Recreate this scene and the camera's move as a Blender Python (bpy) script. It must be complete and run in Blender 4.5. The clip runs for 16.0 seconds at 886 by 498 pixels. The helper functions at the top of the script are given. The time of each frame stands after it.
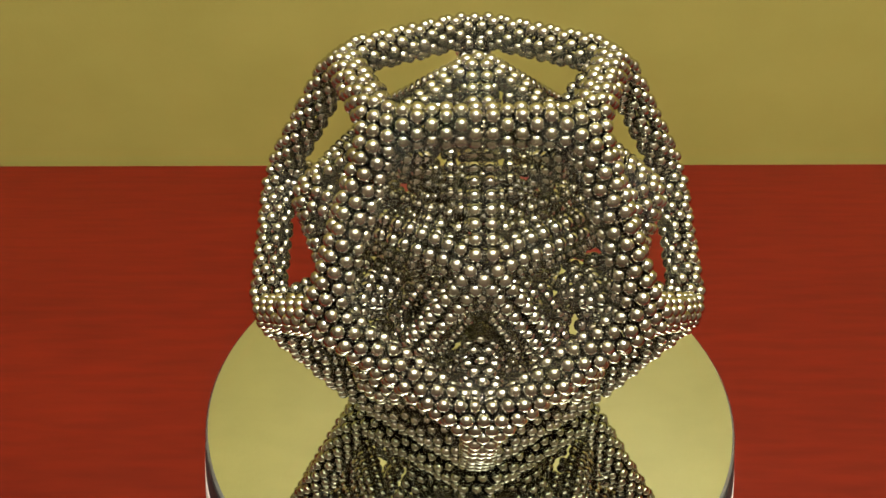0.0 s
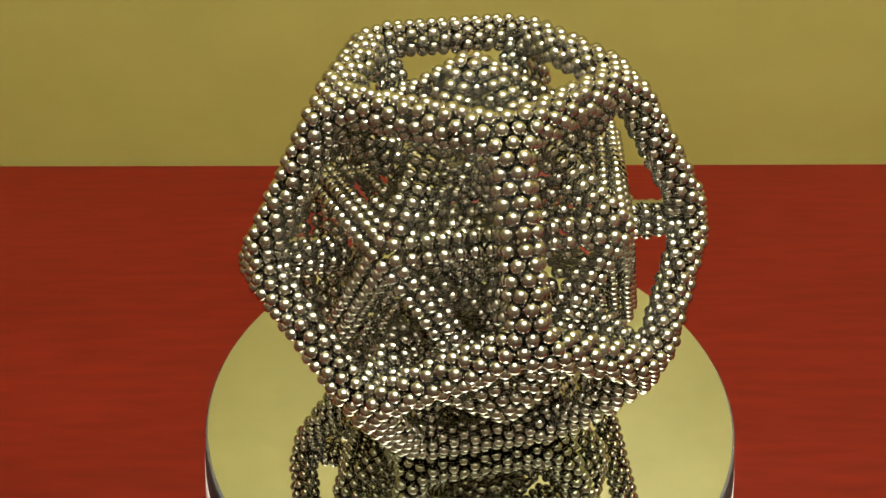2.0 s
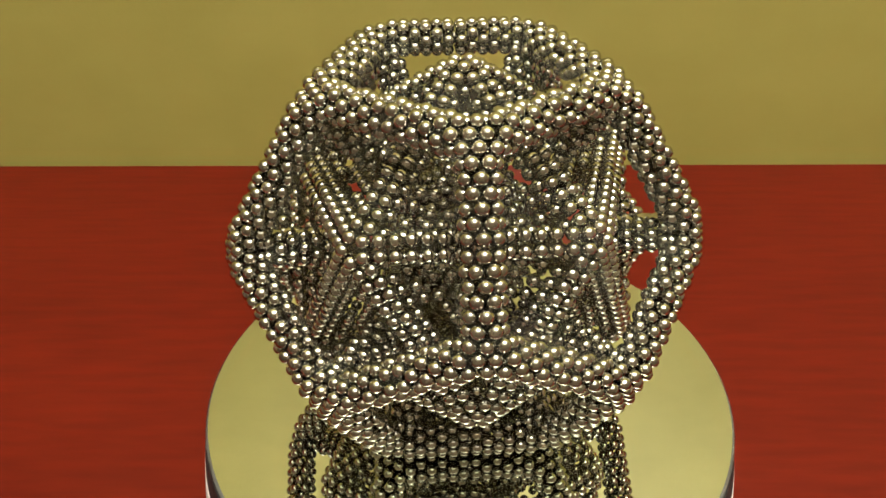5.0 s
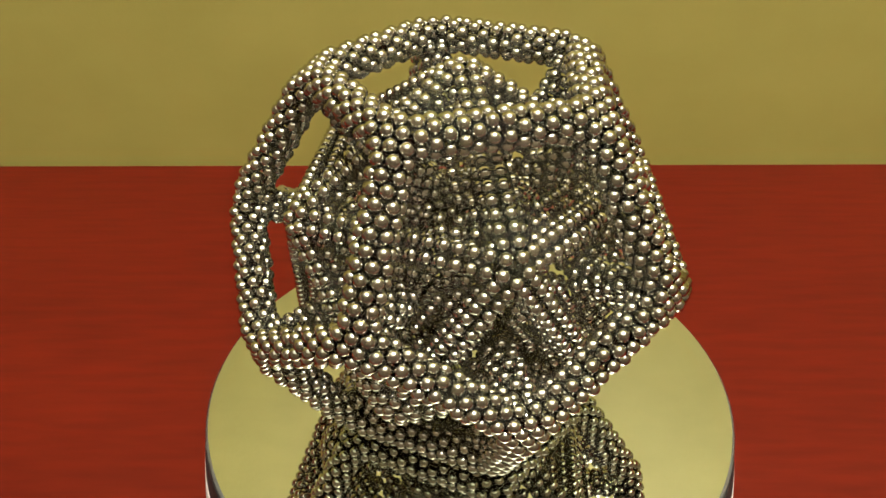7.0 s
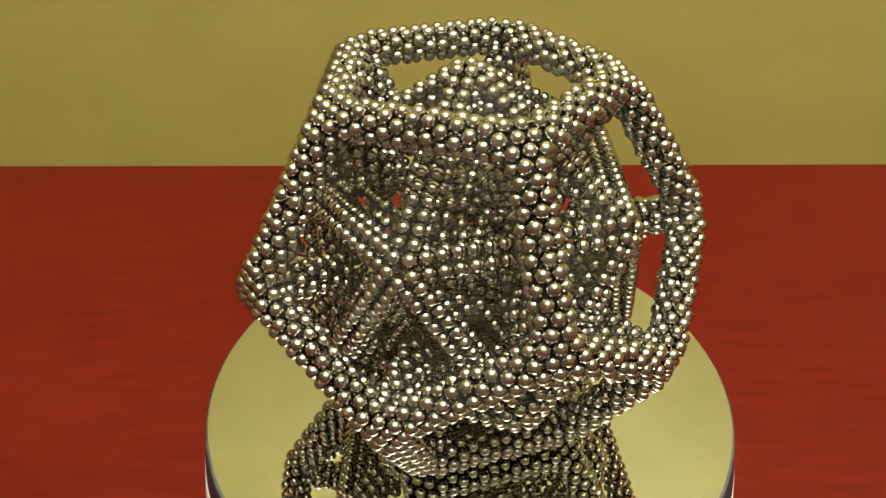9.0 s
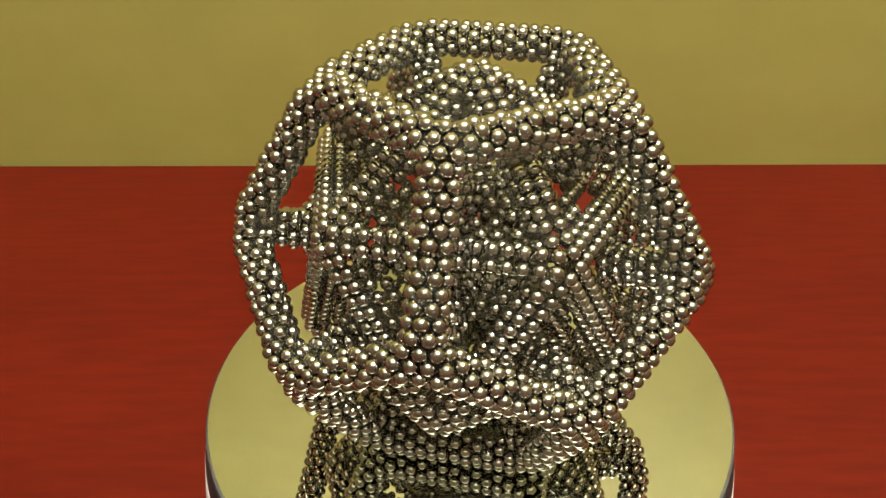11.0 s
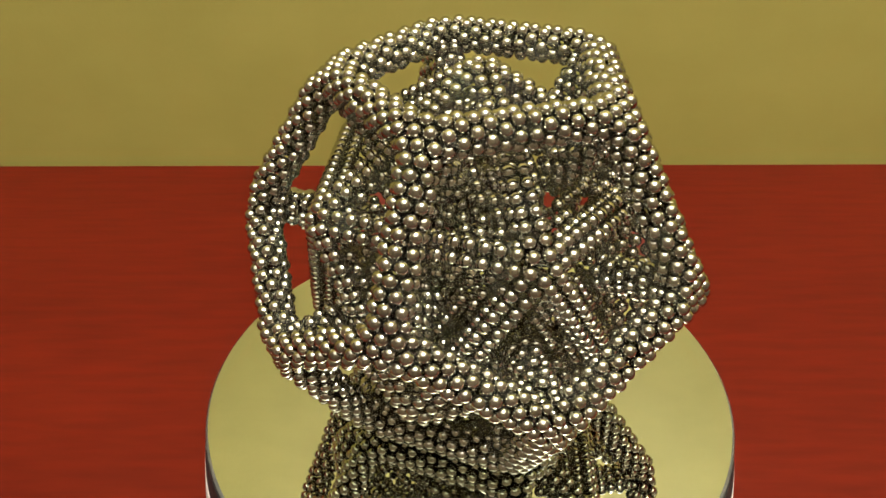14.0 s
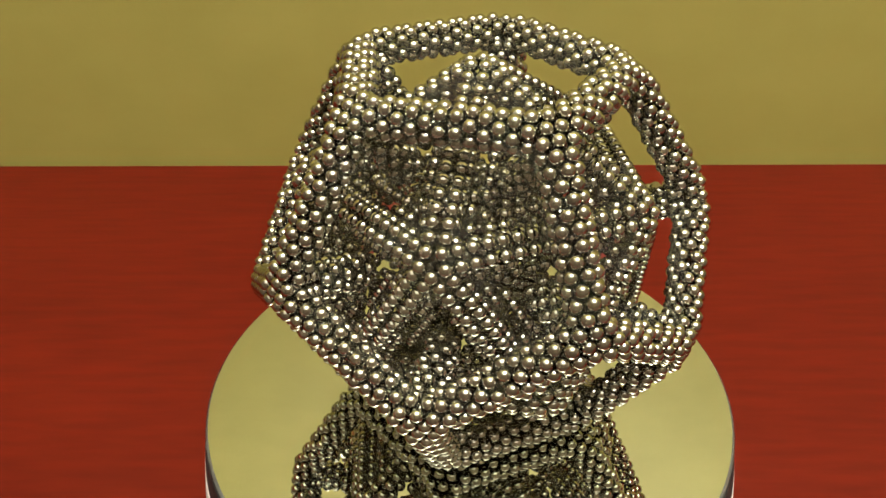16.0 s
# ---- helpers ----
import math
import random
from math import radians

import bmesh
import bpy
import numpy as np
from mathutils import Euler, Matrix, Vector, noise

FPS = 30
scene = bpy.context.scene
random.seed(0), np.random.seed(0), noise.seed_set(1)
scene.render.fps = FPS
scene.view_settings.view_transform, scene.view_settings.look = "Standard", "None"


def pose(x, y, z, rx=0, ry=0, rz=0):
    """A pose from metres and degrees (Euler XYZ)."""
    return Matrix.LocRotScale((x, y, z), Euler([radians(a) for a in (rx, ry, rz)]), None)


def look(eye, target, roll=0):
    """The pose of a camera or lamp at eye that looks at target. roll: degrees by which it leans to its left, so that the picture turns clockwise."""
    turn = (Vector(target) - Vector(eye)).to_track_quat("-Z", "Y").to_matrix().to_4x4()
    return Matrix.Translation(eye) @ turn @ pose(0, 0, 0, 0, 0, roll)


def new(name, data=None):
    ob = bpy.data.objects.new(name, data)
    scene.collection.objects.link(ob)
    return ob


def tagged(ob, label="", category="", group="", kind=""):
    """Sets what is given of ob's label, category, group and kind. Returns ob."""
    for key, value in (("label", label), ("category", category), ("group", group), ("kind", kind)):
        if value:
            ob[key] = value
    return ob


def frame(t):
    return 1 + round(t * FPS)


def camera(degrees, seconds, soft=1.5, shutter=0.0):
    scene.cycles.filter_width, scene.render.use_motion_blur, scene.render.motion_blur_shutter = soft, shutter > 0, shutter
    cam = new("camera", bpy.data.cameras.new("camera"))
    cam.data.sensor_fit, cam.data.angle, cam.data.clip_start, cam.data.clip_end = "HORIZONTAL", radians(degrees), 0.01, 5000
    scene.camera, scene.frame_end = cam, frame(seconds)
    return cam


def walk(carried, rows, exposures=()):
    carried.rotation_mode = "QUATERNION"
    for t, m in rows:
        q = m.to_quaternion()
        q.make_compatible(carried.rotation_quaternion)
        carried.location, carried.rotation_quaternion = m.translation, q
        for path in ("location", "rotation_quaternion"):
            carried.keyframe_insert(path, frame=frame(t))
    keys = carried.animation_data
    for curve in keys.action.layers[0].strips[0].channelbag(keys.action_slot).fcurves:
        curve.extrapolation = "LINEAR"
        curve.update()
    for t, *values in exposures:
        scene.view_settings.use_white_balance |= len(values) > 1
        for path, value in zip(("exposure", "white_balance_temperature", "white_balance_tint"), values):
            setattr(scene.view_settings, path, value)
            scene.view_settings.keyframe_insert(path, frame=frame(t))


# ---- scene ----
D = 0.005                      # ball diameter
U = 0.2449                     # camera to the turntable's axis, level
PLATE_Z = 0.040                # top of the mirror plate above the table
EYE = (0.0, -U, PLATE_Z + 0.964 * U)
YAW, PITCH, ROLL = 0.04273, -0.59368, -0.562
AIM = (EYE[0] - math.sin(YAW) * math.cos(PITCH), EYE[1] + math.cos(YAW) * math.cos(PITCH), EYE[2] + math.sin(PITCH))

cam = camera(61.32, 16.0, soft=1.5)
walk(cam, [(0.0, look(EYE, AIM, ROLL)), (16.0, look(EYE, AIM, ROLL))])

# turn of the plate, seconds and degrees
TURN = [(0.0, 0.0), (0.5, 10.2), (1.0, 22.9), (1.5, 34.1), (2.0, 46.7), (2.5, 58.6), (3.0, 69.1), (3.5, 79.0), (4.0, 90.4),
        (4.2, 93.3), (5.2, 117.3), (6.3, 142.4), (6.5, 145.4), (7.0, 157.1), (7.5, 166.9), (8.0, 177.3), (8.5, 187.9), (9.0, 197.0),
        (9.2, 201.6), (10.2, 223.5), (11.3, 246.2), (11.5, 250.0), (12.0, 259.5), (12.5, 270.5), (13.0, 282.4), (13.5, 291.5),
        (14.0, 302.8), (14.5, 314.1), (15.0, 323.8), (15.5, 334.6), (16.0, 345.8)]

# ---- world and light ----
world = bpy.data.worlds.new("world")
scene.world = world
world.use_nodes = True
world.node_tree.nodes["Background"].inputs[0].default_value = (1.0, 0.85, 0.6, 1)
world.node_tree.nodes["Background"].inputs[1].default_value = 0.02

LAMP_AT = (0.26, -0.62, 1.85)
lamp = bpy.data.lights.new("lamp", "POINT")
lamp.shadow_soft_size, lamp.energy, lamp.color = 0.11, 198.0, (1.0, 0.955, 0.83)
lamp_ob = new("lamp", lamp)
lamp_ob.location = LAMP_AT
scene.view_settings.exposure = 0.0


# ---- materials ----
def material(name, base, rough=0.5, metal=0.0):
    m = bpy.data.materials.new(name)
    m.use_nodes = True
    b = m.node_tree.nodes["Principled BSDF"]
    b.inputs["Base Color"].default_value = (*base, 1)
    b.inputs["Roughness"].default_value = rough
    b.inputs["Metallic"].default_value = metal
    return m, m.node_tree.nodes, m.node_tree.links, b


def noise_into(nodes, links, scale, stretch=(1, 1, 1), detail=4.0):
    co = nodes.new("ShaderNodeTexCoord")
    mp = nodes.new("ShaderNodeMapping")
    mp.inputs["Scale"].default_value = stretch
    nz = nodes.new("ShaderNodeTexNoise")
    nz.inputs["Scale"].default_value = scale
    nz.inputs["Detail"].default_value = detail
    links.new(co.outputs["Object"], mp.inputs["Vector"])
    links.new(mp.outputs["Vector"], nz.inputs["Vector"])
    return nz


def ramp(nodes, links, source, a, b, lo=0.3, hi=0.7):
    r = nodes.new("ShaderNodeValToRGB")
    r.color_ramp.elements[0].position, r.color_ramp.elements[1].position = lo, hi
    r.color_ramp.elements[0].color, r.color_ramp.elements[1].color = (*a, 1), (*b, 1)
    links.new(source, r.inputs["Fac"])
    return r


def bump_from(nodes, links, source, bsdf, strength, distance):
    bp = nodes.new("ShaderNodeBump")
    bp.inputs["Strength"].default_value, bp.inputs["Distance"].default_value = strength, distance
    links.new(source, bp.inputs["Height"])
    links.new(bp.outputs["Normal"], bsdf.inputs["Normal"])


def nickel():
    m, nodes, links, b = material("nickel", (0.55, 0.535, 0.485), 0.07, 1.0)
    info = nodes.new("ShaderNodeNewGeometry")
    r = ramp(nodes, links, info.outputs["Random Per Island"], (0.52, 0.505, 0.455), (0.58, 0.565, 0.515), 0.0, 1.0)
    b.inputs["Specular Tint"].default_value = (0.5, 0.5, 0.47, 1)
    links.new(r.outputs["Color"], b.inputs["Base Color"])
    nz = noise_into(nodes, links, 700.0, detail=2.0)
    rr = ramp(nodes, links, nz.outputs["Fac"], (0.05,) * 3, (0.085,) * 3)
    links.new(rr.outputs["Color"], b.inputs["Roughness"])
    return m


def red_wood():
    m, nodes, links, b = material("red_wood", (0.19, 0.013, 0.006), 0.5)
    b.inputs["Specular IOR Level"].default_value = 0.13
    grain = noise_into(nodes, links, 1.0, (22, 170, 60), 5.0)
    blotch = noise_into(nodes, links, 7.0, (0.6, 2.0, 1), 3.0)
    r1 = ramp(nodes, links, grain.outputs["Fac"], (0.079, 0.0050, 0.0014), (0.108, 0.0073, 0.0020), 0.28, 0.68)
    r2 = ramp(nodes, links, blotch.outputs["Fac"], (0.86,) * 3, (1.0,) * 3)
    mx = nodes.new("ShaderNodeMix")
    mx.data_type, mx.blend_type = "RGBA", "MULTIPLY"
    mx.inputs["Factor"].default_value = 1.0
    links.new(r1.outputs["Color"], mx.inputs["A"])
    links.new(r2.outputs["Color"], mx.inputs["B"])
    links.new(mx.outputs["Result"], b.inputs["Base Color"])
    bump_from(nodes, links, grain.outputs["Fac"], b, 0.15, 0.0004)
    return m


def wall_paint():
    m, nodes, links, b = material("wall_paint", (0.55, 0.42, 0.13), 0.75)
    blotch = noise_into(nodes, links, 14.0, (1, 1, 1.6), 6.0)
    r = ramp(nodes, links, blotch.outputs["Fac"], (0.244, 0.209, 0.043), (0.268, 0.230, 0.051))
    links.new(r.outputs["Color"], b.inputs["Base Color"])
    fine = noise_into(nodes, links, 160.0, detail=3.0)
    bump_from(nodes, links, fine.outputs["Fac"], b, 0.25, 0.0008)
    return m


def grained(name, base, rough, scale=60.0, spread=0.15, metal=0.0):
    m, nodes, links, b = material(name, base, rough, metal)
    nz = noise_into(nodes, links, scale)
    r = ramp(nodes, links, nz.outputs["Fac"], tuple(c * (1 - spread) for c in base), tuple(min(1, c * (1 + spread)) for c in base))
    links.new(r.outputs["Color"], b.inputs["Base Color"])
    return m


NICKEL = nickel()
RED = red_wood()
WALL = wall_paint()
# unseen walls and floor are coloured dim to darken what the balls reflect
FAR_WALL = grained("unseen_wall_paint", (0.13, 0.101, 0.068), 0.8, 4.0, 0.06)
CEILING = grained("ceiling_paint", (0.82, 0.81, 0.77), 0.9, 4.0, 0.05)
FLOOR = grained("unseen_floor_dark", (0.08, 0.042, 0.026), 0.5, 12.0, 0.3)
MIRROR = material("mirror_silver", (0.90, 0.95, 0.86), 0.012, 1.0)[0]
GLASS_EDGE = grained("glass_edge", (0.12, 0.13, 0.115), 0.2, 90.0)
BLACK = grained("black_plastic", (0.010, 0.010, 0.011), 0.6, 120.0, 0.3)
WHITE = grained("white_plastic", (0.75, 0.74, 0.70), 0.4, 50.0, 0.04)


# ---- building helpers ----
def link_mesh(name, bm, mat, smooth=False):
    me = bpy.data.meshes.new(name)
    bm.normal_update()
    bm.to_mesh(me)
    bm.free()
    me.materials.append(mat)
    if smooth:
        me.polygons.foreach_set("use_smooth", [True] * len(me.polygons))
    return me


def part(name, bm, mat, parent, label="", smooth=False):
    ob = new(name, link_mesh(name, bm, mat, smooth))
    ob.parent = parent
    return tagged(ob, label)


def box(x0, y0, z0, x1, y1, z1, bevel=0.0):
    bm = bmesh.new()
    bmesh.ops.create_cube(bm, size=1.0)
    for v in bm.verts:
        v.co = Vector(((x0 + x1) / 2 + v.co.x * (x1 - x0), (y0 + y1) / 2 + v.co.y * (y1 - y0), (z0 + z1) / 2 + v.co.z * (z1 - z0)))
    if bevel:
        bmesh.ops.bevel(bm, geom=bm.edges[:], offset=bevel, segments=3, affect="EDGES", profile=0.5)
    return bm


def lathe(profile, steps=128):
    """Turns (radius, height) pairs, ending on the axis or closed, round z."""
    bm = bmesh.new()
    rings = []
    for r, z in profile:
        if r < 1e-6:
            rings.append([bm.verts.new((0, 0, z))])
        else:
            rings.append([bm.verts.new((r * math.cos(2 * math.pi * i / steps), r * math.sin(2 * math.pi * i / steps), z)) for i in range(steps)])
    for a, b in zip(rings, rings[1:]):
        for i in range(steps):
            j = (i + 1) % steps
            if len(a) == 1:
                bm.faces.new((a[0], b[j], b[i]))
            elif len(b) == 1:
                bm.faces.new((a[i], a[j], b[0]))
            else:
                bm.faces.new((a[i], a[j], b[j], b[i]))
    bmesh.ops.recalc_face_normals(bm, faces=bm.faces[:])
    return bm


# ---- the room ----
WALL_Y = 0.2868
ROOM_TURN = Matrix.Rotation(radians(1.52), 4, "Z")


def setting(name, bm, mat, label, category):
    ob = new(name, link_mesh(name, bm, mat))
    ob.matrix_basis = ROOM_TURN
    return tagged(ob, label, category, kind="structure")


setting("wall_north", box(-1.8, WALL_Y, -0.75, 1.8, WALL_Y + 0.1, 2.15), WALL, "plain yellow ochre painted wall behind the table", "wall")
# south and side walls, floor and ceiling are unseen, added for reflections and bounce
setting("unseen_wall_south", box(-1.8, -2.4, -0.75, 1.8, -2.3, 2.15), FAR_WALL, "plain dim brown wall, unseen, added for the balls to reflect", "wall")
setting("unseen_wall_west", box(-1.8, -2.4, -0.75, -1.7, WALL_Y + 0.1, 2.15), FAR_WALL, "plain dim brown side wall, unseen, added for reflections", "wall")
setting("unseen_wall_east", box(1.7, -2.4, -0.75, 1.8, WALL_Y + 0.1, 2.15), FAR_WALL, "plain dim brown side wall, unseen, added for reflections", "wall")
setting("floor", box(-2.1, -2.4, -0.80, 2.1, WALL_Y + 0.1, -0.75), FLOOR, "dark floor, unseen, added for the balls to reflect", "floor")
setting("ceiling", box(-2.1, -2.4, 2.15, 2.1, WALL_Y + 0.1, 2.25), CEILING, "plain pale ceiling, unseen, added to reflect the lamp", "ceiling")


def red_table():
    ob = tagged(new("table"), "red stained wooden table pushed against the wall", "table")
    ob.matrix_basis = ROOM_TURN
    part("tabletop", box(-0.9, -0.165, -0.03, 0.9, WALL_Y - 0.002, 0.0, 0.003), RED, ob)
    for x in (-0.85, 0.79):
        for y in (-0.13, WALL_Y - 0.08):
            part("leg", box(x, y, -0.75, x + 0.06, y + 0.06, -0.0302, 0.003), RED, ob)
    return ob


red_table()

# ---- the turntable ----
PLATE_R = 0.4655 * U


def turntable():
    ob = tagged(new("turntable"), "round white and black turntable with a mirror top, turning slowly", "turntable")
    R = PLATE_R
    part("base", lathe([(0, 0.0), (R * 1.052, 0.0), (R * 1.056, 0.002), (R * 1.030, 0.0205), (R * 1.024, 0.0215), (0, 0.0215)]), WHITE, ob, "white plastic base", True)
    plate = part("plate", lathe([(0, 0.0220), (R * 1.019, 0.0220), (R * 1.025, 0.0230), (R * 1.004, PLATE_Z - 0.0040), (R * 1.001, PLATE_Z - 0.0034), (0, PLATE_Z - 0.0034)]), BLACK, ob, "black rotating plate", True)
    part("mirror", lathe([(0, PLATE_Z - 0.0032), (R - 0.0012, PLATE_Z - 0.0032), (R - 0.0012, PLATE_Z), (0, PLATE_Z)]), MIRROR, plate, "round mirror glass")
    part("glass_edge", lathe([(R - 0.0011, PLATE_Z - 0.0032), (R - 0.0002, PLATE_Z - 0.0032), (R, PLATE_Z - 0.0012), (R - 0.0011, PLATE_Z - 0.0001)]), GLASS_EDGE, plate, "ground glass rim", True)
    return ob, plate


TABLE_UNIT, PLATE = turntable()

# ---- the magnet ball sculpture ----
A = 12.15 * D                  # edge of the outer dodecahedron, axis to axis
L = 15.618 * D                 # edge of the inner icosahedron
PHI = (1 + 5 ** 0.5) / 2
STAR_AZ = -88.1
OFFSET = (0.0094 * U, 0.0097 * U)


def solids():
    """Corners of a dodecahedron that stands on a face (edge 1), and its face directions."""
    up = []
    for r, z, lean in ((0.85065, 1.11352, 36), (1.37638, 0.26287, 36), (1.37638, -0.26287, 0), (0.85065, -1.11352, 0)):
        for k in range(5):
            a = radians(lean + 72 * k)
            up.append(Vector((r * math.cos(a), r * math.sin(a), z)))
    axes = [Vector((0, 0, 1)), Vector((0, 0, -1))]
    for k in range(5):
        for lean, z in ((0, 0.44721), (36, -0.44721)):
            a = radians(lean + 72 * k)
            axes.append(Vector((0.89443 * math.cos(a), 0.89443 * math.sin(a), z)))
    return up, axes


TURN_IN = Matrix.Rotation(radians(STAR_AZ), 3, "Z")
CORNERS, FACES = solids()
SAG = Matrix.Diagonal((1.002, 1.002, 0.992))
CORNERS = [SAG @ TURN_IN @ (v * A) for v in CORNERS]
FACES = [TURN_IN @ v for v in FACES]
TIPS = [SAG @ (v * (L * 0.95106)) for v in FACES]
CENTRE = Vector((OFFSET[0], OFFSET[1], 1.11352 * 0.992 * A + 1.5 * D))

BALL = bmesh.new()
bmesh.ops.create_icosphere(BALL, subdivisions=2, radius=D / 2)
BALL_V = np.array([v.co[:] for v in BALL.verts])
BALL_F = np.array([[v.index for v in f.verts] for f in BALL.faces])
COARSE = bmesh.new()
bmesh.ops.create_icosphere(COARSE, subdivisions=1, radius=D / 2)
COARSE_V = np.array([v.co[:] for v in COARSE.verts])
COARSE_F = np.array([[v.index for v in f.verts] for f in COARSE.faces])
COARSE.free()
BALL_MESH = link_mesh("magnet_ball", BALL, NICKEL, True)


def balls(name, places, coarse=False):
    """One mesh of many balls at the places."""
    bv, bf = (COARSE_V, COARSE_F) if coarse else (BALL_V, BALL_F)
    n, k = len(places), len(bv)
    p = np.array([q[:] for q in places]) + np.random.default_rng(7).uniform(-0.015, 0.015, (n, 3)) * D
    v = (p[:, None, :] + bv[None]).reshape(-1, 3)
    f = (bf[None] + (np.arange(n) * k)[:, None, None]).reshape(-1, 3)
    me = bpy.data.meshes.new(name)
    me.from_pydata(v.tolist(), [], f.tolist())
    me.materials.append(NICKEL)
    me.polygons.foreach_set("use_smooth", [True] * len(me.polygons))
    return me


def stuff(name, me, parent, m, label=""):
    ob = new(name, me)
    ob.parent = parent
    ob.matrix_basis = m
    return tagged(ob, label, kind="stuff")


def ball_at(p, parent):
    ob = new("magnet_ball", BALL_MESH)
    ob.parent = parent
    ob.location = p
    return ob


def frame_at(origin, along, out):
    """Pose with x along, z as near out as may be."""
    x = along.normalized()
    y = out.cross(x).normalized()
    z = x.cross(y)
    return Matrix.Translation(origin) @ Matrix((x, y, z)).transposed().to_4x4()


PITCH_T = 0.8556 * D           # from ring to ring of a tube


def sculpture():
    ob = tagged(new("magnet_sculpture"), "nickel magnet ball dodecahedron cage with an icosahedron inside, on a mirror", "sculpture")
    # outer edges: tubes of six-ball rings, mirrored about the middle
    tube, tips = [], []
    for side in (-1, 1):
        for k in range(6):
            x = side * (0.5 * D + PITCH_T * k)
            for i in range(6):
                a = radians(60 * i + (30 if k % 2 else 0))
                p = Vector((x, D * math.sin(a), D * math.cos(a)))
                (tips if k == 5 and p.z > 0.8 * D else tube).append(p)
    # one added ball inside, which blocks the bright gap at the middle seam
    tube.append(Vector((0, 0, 0)))
    tube_mesh = balls("outer_edge", tube)
    done = [(i, j) for i in range(20) for j in range(i) if (CORNERS[i] - CORNERS[j]).length < 1.1 * A]
    for i, j in done:
        mid = (CORNERS[i] + CORNERS[j]) / 2
        m = frame_at(CENTRE + mid, CORNERS[i] - CORNERS[j], mid)
        stuff("outer_edge", tube_mesh, ob, m)
        for p in tips:
            ball_at(m @ p, ob)
    # outer corners: six balls close the three-cornered patch
    for i in range(20):
        v = CORNERS[i]
        out = v.normalized()
        near = [w for w in CORNERS if 0.1 * A < (w - v).length < 1.1 * A]
        for w in near:
            t = (w - v) - out * (w - v).dot(out)
            t.normalize()
            ball_at(CENTRE + v + out * 0.42 * D + t * 0.577 * D, ob)
            ball_at(CENTRE + v + out * 0.30 * D - t * 1.155 * D, ob)
        # three added filler balls behind the patch block light through its gaps
        fill = []
        for w in near:
            t = (w - v) - out * (w - v).dot(out)
            fill.append(v - out * 0.49 * D - t.normalized() * 0.65 * D)
        stuff("corner_filler", balls("corner_filler", fill, True), ob, Matrix.Translation(CENTRE))
    # inner edges: ladders of two rows
    ladder = [Vector(((k - 6) * D, s * 0.5 * D, 0)) for k in range(13) for s in (-1, 1)]
    ladder_mesh = balls("inner_edge", ladder)
    for i in range(12):
        for j in range(i):
            if (TIPS[i] - TIPS[j]).length < 1.1 * L:
                mid = (TIPS[i] + TIPS[j]) / 2
                stuff("inner_edge", ladder_mesh, ob, frame_at(CENTRE + mid, TIPS[i] - TIPS[j], mid))
    # a ring of five balls closes each star, the end rungs of its five ladders
    for i in range(12):
        out = FACES[i]
        for v in CORNERS:
            if v.normalized().dot(out) > 0.7:
                t = v - out * v.dot(out)
                t.normalize()
                ball_at(CENTRE + TIPS[i] - out * 0.425 * D + t * 0.85 * D, ob)
    # struts from the outer corners down to the inner faces, and panels that reach the ladders
    strut = []
    top, bottom = 1.4013 * A - 1.75 * D, 0.75576 * L
    for k in range(6):
        for i in range(6):
            a = radians(60 * i + (30 if k % 2 else 0))
            strut.append(Vector((D * math.cos(a), D * math.sin(a), top + (bottom - top) * k / 4)))
    plate = []
    rows = ((3.52, 0.64, (0.5, 1.5, 2.5, 3.5, 4.5)), (2.70, 1.25, (2.0, 3.0)), (1.85, 1.60, (0.5, 1.5)))
    for e in range(3):
        turn = Matrix.Rotation(radians(120 * e), 3, "Z")
        for y, down, xs in rows:
            for x in sorted({side * x for x in xs for side in (-1, 1)}):
                plate.append(turn @ Vector((x * D, y * D, bottom - down * D)))
        for x, y, down in ((5.75, 3.32, 0.60), (4.35, 2.51, 1.20), (2.7, 1.56, 2.1)):
            plate.append(turn @ Vector((x * D, y * D, bottom - down * D)))
    strut_mesh = balls("strut", strut)
    plate_mesh = balls("face_panel", plate)
    for i in range(20):
        out = CORNERS[i].normalized()
        w = next(w for w in CORNERS if 0.1 * A < (w - CORNERS[i]).length < 1.1 * A)
        y = (w - CORNERS[i]) - out * (w - CORNERS[i]).dot(out)
        y.normalize()
        x = y.cross(out)
        m = Matrix.Translation(CENTRE) @ Matrix((x, y, out)).transposed().to_4x4()
        stuff("strut", strut_mesh, ob, m)
        stuff("face_panel", plate_mesh, ob, m)
    # a closed ball of magnets added at the core, blocks light and sight through
    core_blocker, turn = [], math.pi * (3 - 5 ** 0.5)
    for i in range(450):
        z = 1 - 2 * (i + 0.5) / 450
        r = math.sqrt(1 - z * z)
        core_blocker.append(Vector((r * math.cos(turn * i), r * math.sin(turn * i), z)) * 5.6 * D)
    stuff("core_blocker", balls("core_blocker", core_blocker, True), ob, Matrix.Translation(CENTRE))
    return ob


SCULPTURE = sculpture()


def motions():
    walk(SCULPTURE, [(t, pose(0, 0, PLATE_Z, 0, 0, a)) for t, a in TURN])
    walk(PLATE, [(t, pose(0, 0, 0, 0, 0, a)) for t, a in TURN])


motions()
